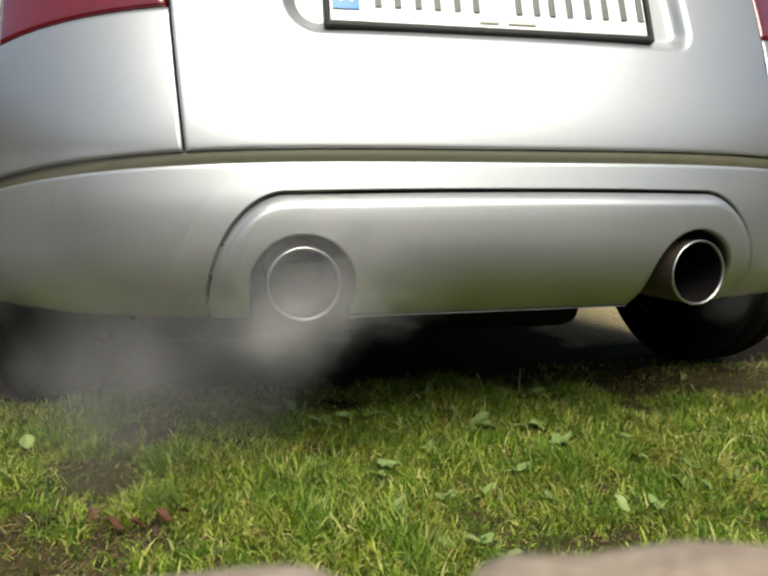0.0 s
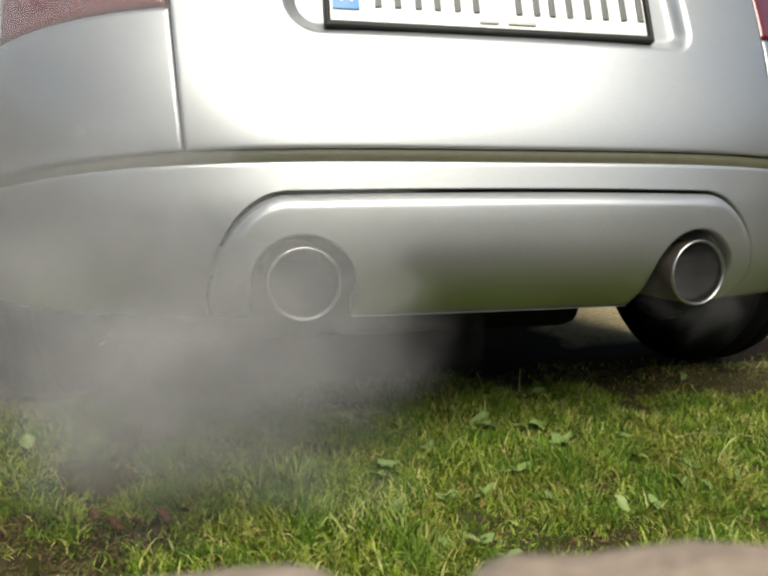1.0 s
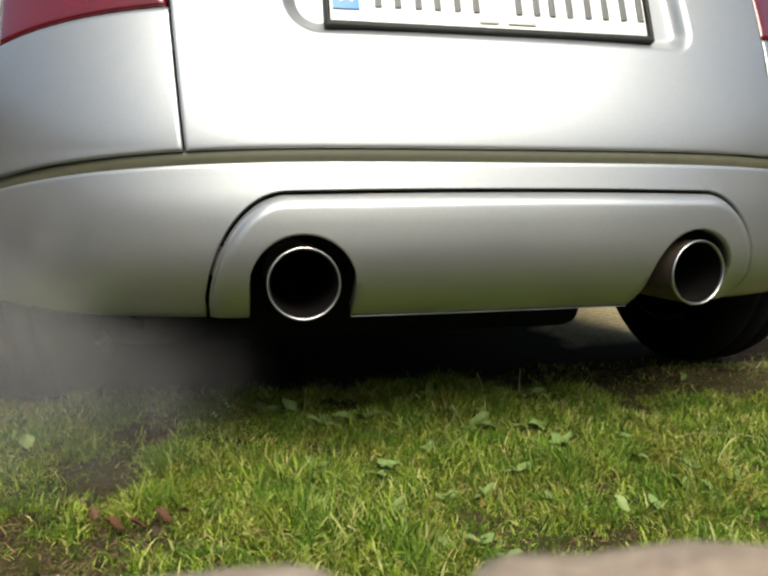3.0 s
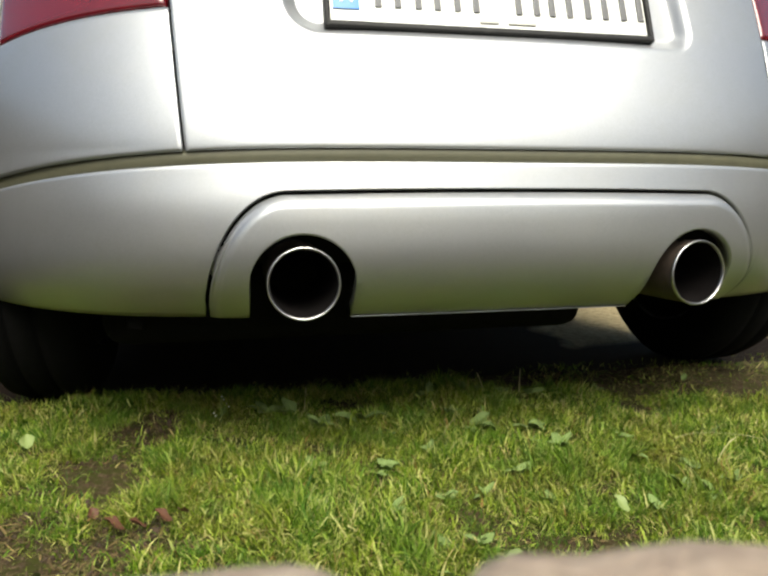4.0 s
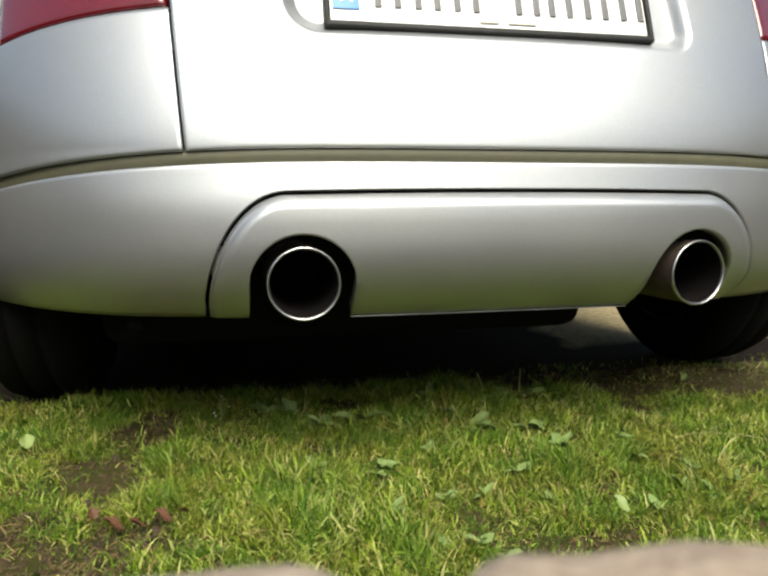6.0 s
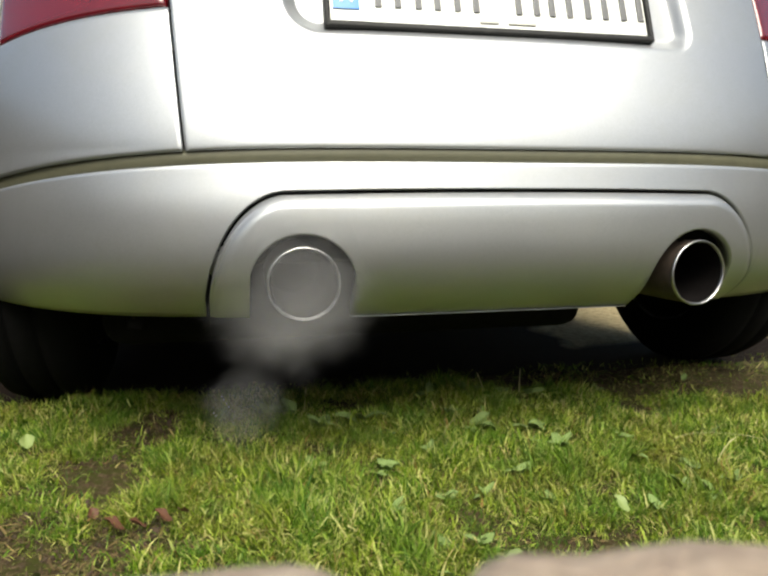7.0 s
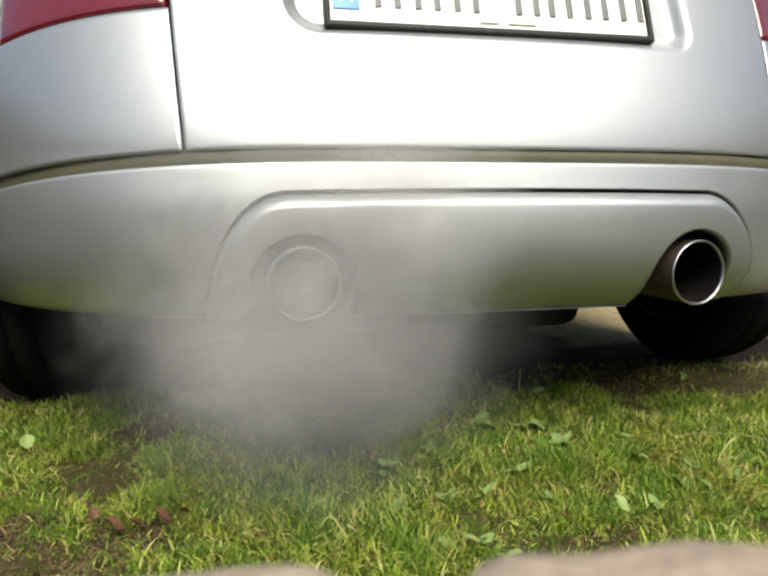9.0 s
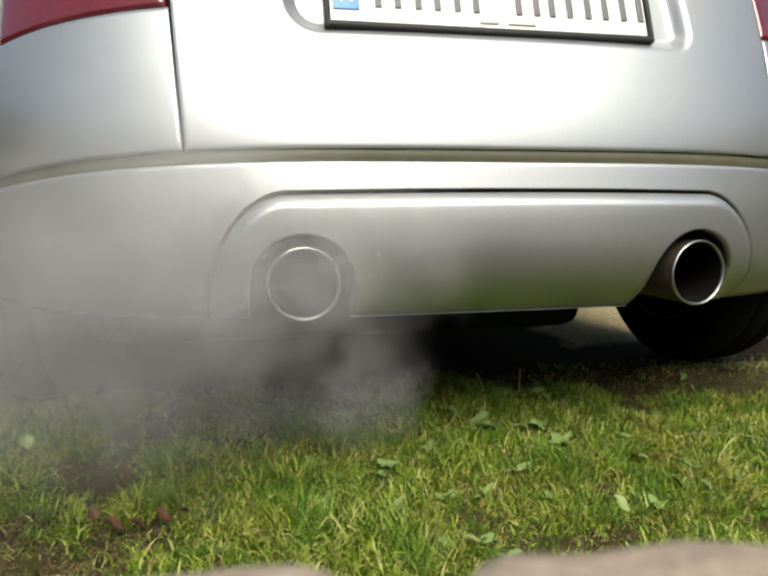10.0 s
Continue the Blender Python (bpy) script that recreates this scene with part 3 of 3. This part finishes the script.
rnd = random.Random(12)
for x, y, size in ((-0.263, 0.220, 0.050), (-0.182, 0.217, 0.062), (0.021, 0.143, 0.052), (0.052, 0.109, 0.036), (0.114, 0.095, 0.040), (0.219, -0.073, 0.044), (0.287, -0.129, 0.040),
                   (0.233, -0.191, 0.034), (0.263, -0.214, 0.036), (0.315, -0.191, 0.032), (-0.052, -0.120, 0.028), (-0.146, -0.237, 0.032), (-0.104, -0.240, 0.032), (-0.157, -0.302, 0.026),
                   (-0.303, 0.306, 0.048), (-0.36, 0.35, 0.044), (-0.293, 0.018, 0.028), (-0.173, 0.013, 0.028), (0.135, 0.002, 0.036), (-0.013, 0.330, 0.050), (0.08, 0.33, 0.044), (0.19, 0.27, 0.040)):
    make_weed(x, y, 0.84 * size, rnd.random())
for k in range(22):
    make_weed(rnd.uniform(-0.30, 0.62), rnd.uniform(-0.28, 0.33), rnd.uniform(0.018, 0.030), rnd.random())
make_fallen_leaf(-0.752, 0.140, 0.029, PALE_LEAF, "pale yellow-green fallen leaf lying on the lawn", 20, 0.036)
make_fallen_leaf(-0.640, -0.250, 0.034, PALE_LEAF, "pale yellow-green fallen leaf lying on bare earth", 200, 0.014)
make_fallen_leaf(0.086, -0.274, 0.026, PALE_LEAF, "long pale yellow-green leaf lying in the grass", 25, 0.040)
for x, y, size, turn in ((-0.560, -0.128, 0.040, 80), (-0.530, -0.132, 0.034, 105), (-0.500, -0.128, 0.036, 70), (-0.478, -0.112, 0.028, 140), (-0.60, -0.10, 0.026, 30)):
    make_fallen_leaf(x, y, 0.72 * size, DRY_LEAF, "curled red-brown dry leaf on bare earth", turn, 0.012)


def make_flower(x, y, tall):
    """A weed in flower: a thin stem, small leaves and a few tiny white heads."""
    rng = random.Random(5)
    plant = root("flower", pose(x, y, height(x, y) - 0.004), "small wild plant with tiny white flower heads", "flower")
    for k in range(3):
        lean_x, lean_y, top = rng.uniform(-0.014, 0.014), rng.uniform(-0.02, 0.0), tall * (1 - 0.25 * k)
        bm = bmesh.new()
        grid(bm, [[Vector((lean_x * t * t + 0.0008 * math.cos(a), lean_y * t * t + 0.0008 * math.sin(a), top * t)) for a in (i * math.pi / 2 for i in range(4))] for t in (0, 0.3, 0.6, 1)], True)
        part("stem", bm, WEED, plant)
        for i in range(2):
            bm = bmesh.new()
            bmesh.ops.create_icosphere(bm, subdivisions=1, radius=0.0019, matrix=pose(lean_x + 0.004 * i, lean_y, top - 0.006 * i) @ Matrix.Diagonal((1, 1, 0.7, 1)))
            part("flower_head", bm, PETAL, plant, "tiny white flower head")
        bm = bmesh.new()
        leaf_mesh(bm, pose(lean_x * 0.3, lean_y * 0.3, top * 0.5, 30, 0, rng.uniform(0, 360)), 0.018, 0.004, 0.3, -0.004, k)
        part("leaf", bm, WEED, plant)


make_flower(-0.448, 0.315, 0.062)


def make_stalk(x, y, tall, over, turn, thick_=0.0011):
    """A dry grass stalk with a small seed head."""
    bm = bmesh.new()
    rows = []
    for i in range(9):
        t = i / 8
        c = Vector((over * t * t, 0, tall * (t - 0.25 * over / max(tall, 0.01) * t * t * t)))
        r = thick_ * (1 - 0.5 * t) * (2.2 if 0.82 < t < 0.98 else 1)
        rows.append([c + Vector((r * math.cos(a), r * math.sin(a), 0)) for a in (k * math.pi / 3 for k in range(6))])
    grid(bm, rows, True)
    stalk = part("grass_stalk", bm, STRAW, None)
    stalk.matrix_world = pose(x, y, height(x, y) - 0.004, 0, 0, turn)
    tagged(stalk, "thin pale dry grass stalk standing in the lawn", "grass stalk", "dry stalks")


for x, y, tall, over, turn in ((0.184, 0.305, 0.062, 0.004, 40), (-0.90, 0.60, 0.050, 0.012, 10), (-0.77, 0.56, 0.062, 0.003, 200), (0.34, 0.00, 0.060, 0.17, -20), (0.10, 0.30, 0.060, 0.02, 120), (-0.28, 0.33, 0.065, 0.01, 60),
                               (-0.05, 0.10, 0.055, 0.03, 300), (0.34, -0.12, 0.06, 0.05, 20)):
    make_stalk(x, y, tall, over, turn)


def make_clods(count):
    """Crumbs of earth on the open patches."""
    rng = random.Random(3)
    bm = bmesh.new()
    bmesh.ops.create_icosphere(bm, subdivisions=1, radius=1)
    ball = [v.co.copy() for v in bm.verts]
    sides = [[v.index for v in f.verts] for f in bm.faces]
    bm.free()
    verts, faces = [], []
    while count:
        x, y = rng.uniform(-0.95, -0.25), rng.uniform(-0.4, 0.5)
        if bare(x, y) < 0.40:
            continue
        count -= 1
        r = rng.uniform(0.0010, 0.0038) * (2.4 if rng.random() < 0.07 else 1)
        m = pose(x, y, height(x, y) + r * 0.3, rng.uniform(0, 360), rng.uniform(0, 360), 0) @ Matrix.Diagonal((r * rng.uniform(0.7, 1.3), r * rng.uniform(0.7, 1.3), r * 0.8, 1))
        faces += [[len(verts) + i for i in side] for side in sides]
        for p in ball:
            q = m @ p
            verts.append(q + Vector((0.002, 0.002, 0.002)) * noise.noise(q * 160))
    mesh = bpy.data.meshes.new("earth_crumbs")
    mesh.from_pydata(verts, [], faces)
    mesh.materials.append(CLOD)
    tagged(new("earth_crumbs", mesh), "loose brown crumbs of earth", "earth", kind="stuff")


make_clods(520)


# ---- the low rough stones on which the camera stands ----
def make_stone(x, y, sx, sy, top, seed, fall=0.0, cuts=24, humps=()):
    bm = bmesh.new()
    box(bm, (sx, sy, top), pose(0, 0, top / 2))
    bmesh.ops.subdivide_edges(bm, edges=bm.edges[:], cuts=cuts, use_grid_fill=True)
    for v in bm.verts:
        p = Vector((v.co.x / sx * 2, v.co.y / sy * 2, v.co.z / top * 2 - 1))
        k = (abs(p.x) ** 30 + abs(p.y) ** 30 + abs(p.z) ** 30) ** (1 / 30)
        v.co.x, v.co.y = v.co.x / k, v.co.y / k
        v.co.z = top / 2 + (v.co.z - top / 2) / k
        q = Vector((v.co.x + x, v.co.y + y, v.co.z + seed)) * 22
        v.co.z += fall * (v.co.x - sx / 2) * (v.co.z / top)
        v.co.z += (v.co.z / top) ** 8 * sum(a * math.exp(-((v.co.x - c) / w) ** 2) for c, w, a in humps)
        v.co += 0.0032 * Vector((noise.noise(q), noise.noise(q + Vector((5, 0, 0))), 0.7 * noise.noise(q + Vector((0, 9, 0)))))
    stone = part("kerb_stone", bm, STONE, None)
    stone.matrix_world = Matrix.Translation((EYE[0], EYE[1], -0.012)) @ pose(0, 0, 0, 0, 0, -14) @ pose(x - EYE[0], y - EYE[1], 0)
    tagged(stone, "rough pale pinkish-beige stone block in a low wall", "stone", "stones of the low wall")


make_stone(-0.140, -1.117, 0.500, 0.37, 0.4148, 1, cuts=90, humps=((-0.2435, 0.0080, 0.0028), (-0.2190, 0.0080, 0.0018), (-0.2000, 0.0100, 0.0012)))
make_stone(-0.494, -1.117, 0.200, 0.37, 0.4134, 2, 0.10, cuts=60, humps=((0.090, 0.010, 0.0014),))
make_stone(-0.855, -1.13, 0.53, 0.37, 0.385, 3)
make_stone(0.39, -1.125, 0.50, 0.37, 0.400, 4)


def make_shade_wall(name, x, y0, y1, tall, label):
    """A plain dark boarded wall added to block light; its boards face inwards."""
    wall = root(name, pose(x, y0, 0), label, "wall")
    tagged(wall, kind="structure")
    inward = 1 if x < 0 else -1
    bm = bmesh.new()
    box(bm, (0.10, y1 - y0, tall), pose(-0.06 * inward, (y1 - y0) / 2, tall / 2), 0.01)
    part("wall_core", bm, BOARD, wall)
    rng = random.Random(6)
    bm = bmesh.new()
    box(bm, (0.022, 0.155, tall - 0.04), pose(0, 0, tall / 2), 0.004)
    first = part("plank", bm, BOARD, wall)
    first.location = (0, 0.08, 0)
    for k in range(1, int((y1 - y0) / 0.161)):
        plank = new("plank", first.data)
        plank.parent = wall
        plank.location = (rng.uniform(-0.003, 0.003), 0.08 + 0.161 * k, 0)


# Added walls: they darken the car's flanks and what its paint reflects.
make_shade_wall("shade_wall_west", -1.45, -4.6, 5.8, 0.85, "dark brown boarded wall added to darken the car's left side")
make_shade_wall("shade_wall_east", 2.9, -4.6, 0.4, 1.6, "unseen dark brown boarded wall added to darken the bumper's right side")


# ---- exhaust smoke ----
def wisp_mesh(seed, layer, kind):
    """One bowed, lumpy layer of a puff of unit radius."""
    depth, size, bow = ((-0.25, 0.85, 0.30), (0.12, 1.0, -0.22))[layer]
    bm = bmesh.new()
    rows = []
    for i in range(9):
        r = size * (0.02 + 0.98 * i / 8)
        row = []
        for k in range(28):
            a = 2 * math.pi * k / 28
            x, z = r * math.cos(a), r * math.sin(a)
            row.append(Vector((x, depth + bow * r * r + 0.2 * noise.noise((x * 1.6, z * 1.6, seed * 3.1 + layer)), z)))
        rows.append(row)
    grid(bm, rows, True)
    mesh = bpy.data.meshes.new("wisp")
    bmesh.ops.recalc_face_normals(bm, faces=bm.faces)
    bm.to_mesh(mesh)
    bm.free()
    mesh.materials.append(SMOKE[kind])
    smooth(mesh)
    return mesh


WISPS = {(kind, k, layer): wisp_mesh(k + 1, layer, kind) for kind in SMOKE for k in range(3) for layer in (0, 1)}
# start, number, kind, size, sideways push, upward push
LEFT = [(-1.1, 5, "thin", 0.24, -0.15, -0.10), (-0.5, 4, "thin", 0.20, -0.22, -0.08), (-0.10, 6, "medium", 0.12, 0.02, -0.06), (0.15, 9, "dense", 0.13, -0.06, 0.12), (0.34, 5, "medium", 0.28, -0.20, 0.26),
        (0.42, 7, "medium", 0.17, 0.06, -0.14), (0.55, 6, "thin", 0.26, -0.15, 0.0), (0.72, 6, "medium", 0.20, -0.08, -0.03), (1.0, 2, "thin", 0.24, -0.1, -0.06)]
BURST = [(1.36, 30, "dense", 0.130, 0.17, 0.07), (1.36, 9, "medium", 0.17, 0.02, 0.22), (1.50, 5, "medium", 0.28, -0.20, 0.22), (1.62, 10, "thin", 0.28, -0.2, 0.02), (1.80, 10, "thin", 0.27, -0.06, -0.04), (2.05, 4, "thin", 0.22, -0.32, -0.06)]
LATER = [(6.75, 2, "thin", 0.09, 0.0, -0.10), (6.92, 8, "thin", 0.13, 0.0, -0.06), (7.12, 6, "thin", 0.22, 0.0, -0.08), (7.40, 7, "thin", 0.26, 0.10, -0.04),
         (7.70, 1, "thin", 0.22, -0.15, -0.12), (8.56, 3, "thin", 0.11, 0.0, -0.10), (8.64, 9, "medium", 0.17, 0.06, 0.0), (8.82, 13, "thin", 0.28, 0.08, -0.02)]
LAST = [(9.00, 5, "thin", 0.28, -0.15, -0.06), (9.25, 5, "thin", 0.22, -0.2, -0.06), (9.68, 8, "medium", 0.13, -0.02, -0.03), (9.78, 5, "medium", 0.24, -0.18, 0.14)]
RIGHT = [(-0.3, 3, "thin", 0.10, 0.12, -0.02), (0.9, 3, "thin", 0.12, 0.14, 0.0), (1.42, 3, "medium", 0.10, 0.20, -0.02), (2.1, 4, "thin", 0.11, 0.12, -0.02), (3.5, 2, "thin", 0.08, 0.06, 0.0), (8.4, 2, "thin", 0.08, 0.06, 0.0)]


def puff_path(t, born, mouth, push, drift, spin):
    """Where a puff is: waiting in the silencer, blown out of the pipe, then carried off to the side."""
    home = Vector((mouth.x, 0.42, 0.62))
    age = t - born
    if age <= -0.14:
        return home, Vector((0, 0, 0))
    if age < 0:
        return home.lerp(mouth, (age + 0.14) / 0.14), Vector((0, 0, 0))
    near = min(age, 2.0)
    gone = max(0.0, near - 0.45)
    place = mouth + push * (1 - math.exp(-near / 0.11)) + drift * (near * near / (near + 0.35)) + Vector((drift.x * 2.4 * gone * gone, 0, 0.03 * gone))
    place += Vector((drift.x * 0.6, 0.02, 0.05)) * (age - near)
    return place, spin * near


def smoke_puffs():
    """All puffs with the rows of their ways."""
    rng = random.Random(21)
    made = []
    for side, events in ((-1, LEFT), (-1, BURST), (-1, LATER), (-1, LAST), (1, RIGHT)):
        for start, number, kind, size, across, rise in events:
            for k in range(number):
                born = start + (0.09 if number > 20 else 0.16) * k / number
                mouth = Vector((side * PIPE_X, -0.10, PIPE_Z))
                wide = {"thin": min(0.30, 1.25 * size), "medium": 0.20, "dense": size * 1.5}[kind] * (1 if side < 0 else 0.5)
                depth = rng.uniform(-0.16, 0.22) if kind == "thin" else -rng.uniform(0.04, 0.22)
                push = Vector((across + rng.uniform(-wide, wide), depth, rise + rng.uniform(-0.7, 0.7) * (0.30 if kind == "dense" and number > 20 else min(wide, size * 1.2))))
                pace = {"thin": (0.25, 0.5), "medium": (0.4, 0.9), "dense": (2.2, 5.5)}[kind]
                drift = Vector((-rng.uniform(*pace) if side < 0 else rng.uniform(0.15, 0.3), -rng.uniform(0, 0.03), rng.uniform(-0.03, 0.10)))
                spin = Vector((rng.uniform(-12, 12), rng.uniform(-30, 30), rng.uniform(-26, 26)))
                first = Vector((rng.uniform(-15, 15), rng.uniform(-40, 40), rng.uniform(-15, 15)))
                ob = new("smoke_puff")
                ob.empty_display_size = 0.05
                for layer in (0, 1):
                    new("wisp", WISPS[(kind, k % 3, layer)]).parent = ob
                s = size * rng.uniform(0.85, 1.4)
                ob.scale = (s, s, s * rng.uniform(0.75, 1.0))
                words = {"thin": "thin veil of grey exhaust smoke drifting", "medium": "grey translucent puff of exhaust smoke", "dense": "thick whitish puff of exhaust smoke"}[kind]
                tagged(ob, words + " behind the bumper", "smoke", "exhaust smoke")
                times = [0.0] + [born + a for a in (-0.14, -0.05, 0.03, 0.10, 0.2, 0.35, 0.55, 0.85, 1.2, 1.6, 2.2, 3.2)] + [10.0]
                rows, last = [], None
                for t in times:
                    if t < 0 or t > 10 or (last is not None and frame(t) <= frame(last)):
                        continue
                    place, turn = puff_path(t, born, mouth, push, drift, spin)
                    turn = turn + first
                    rows.append((t, pose(*place, *turn)))
                    last = t
                made.append((ob, rows))
    return made


SMOKE_WAYS = smoke_puffs()


def motions():
    for puff, rows in SMOKE_WAYS:
        walk(puff, rows)


motions()
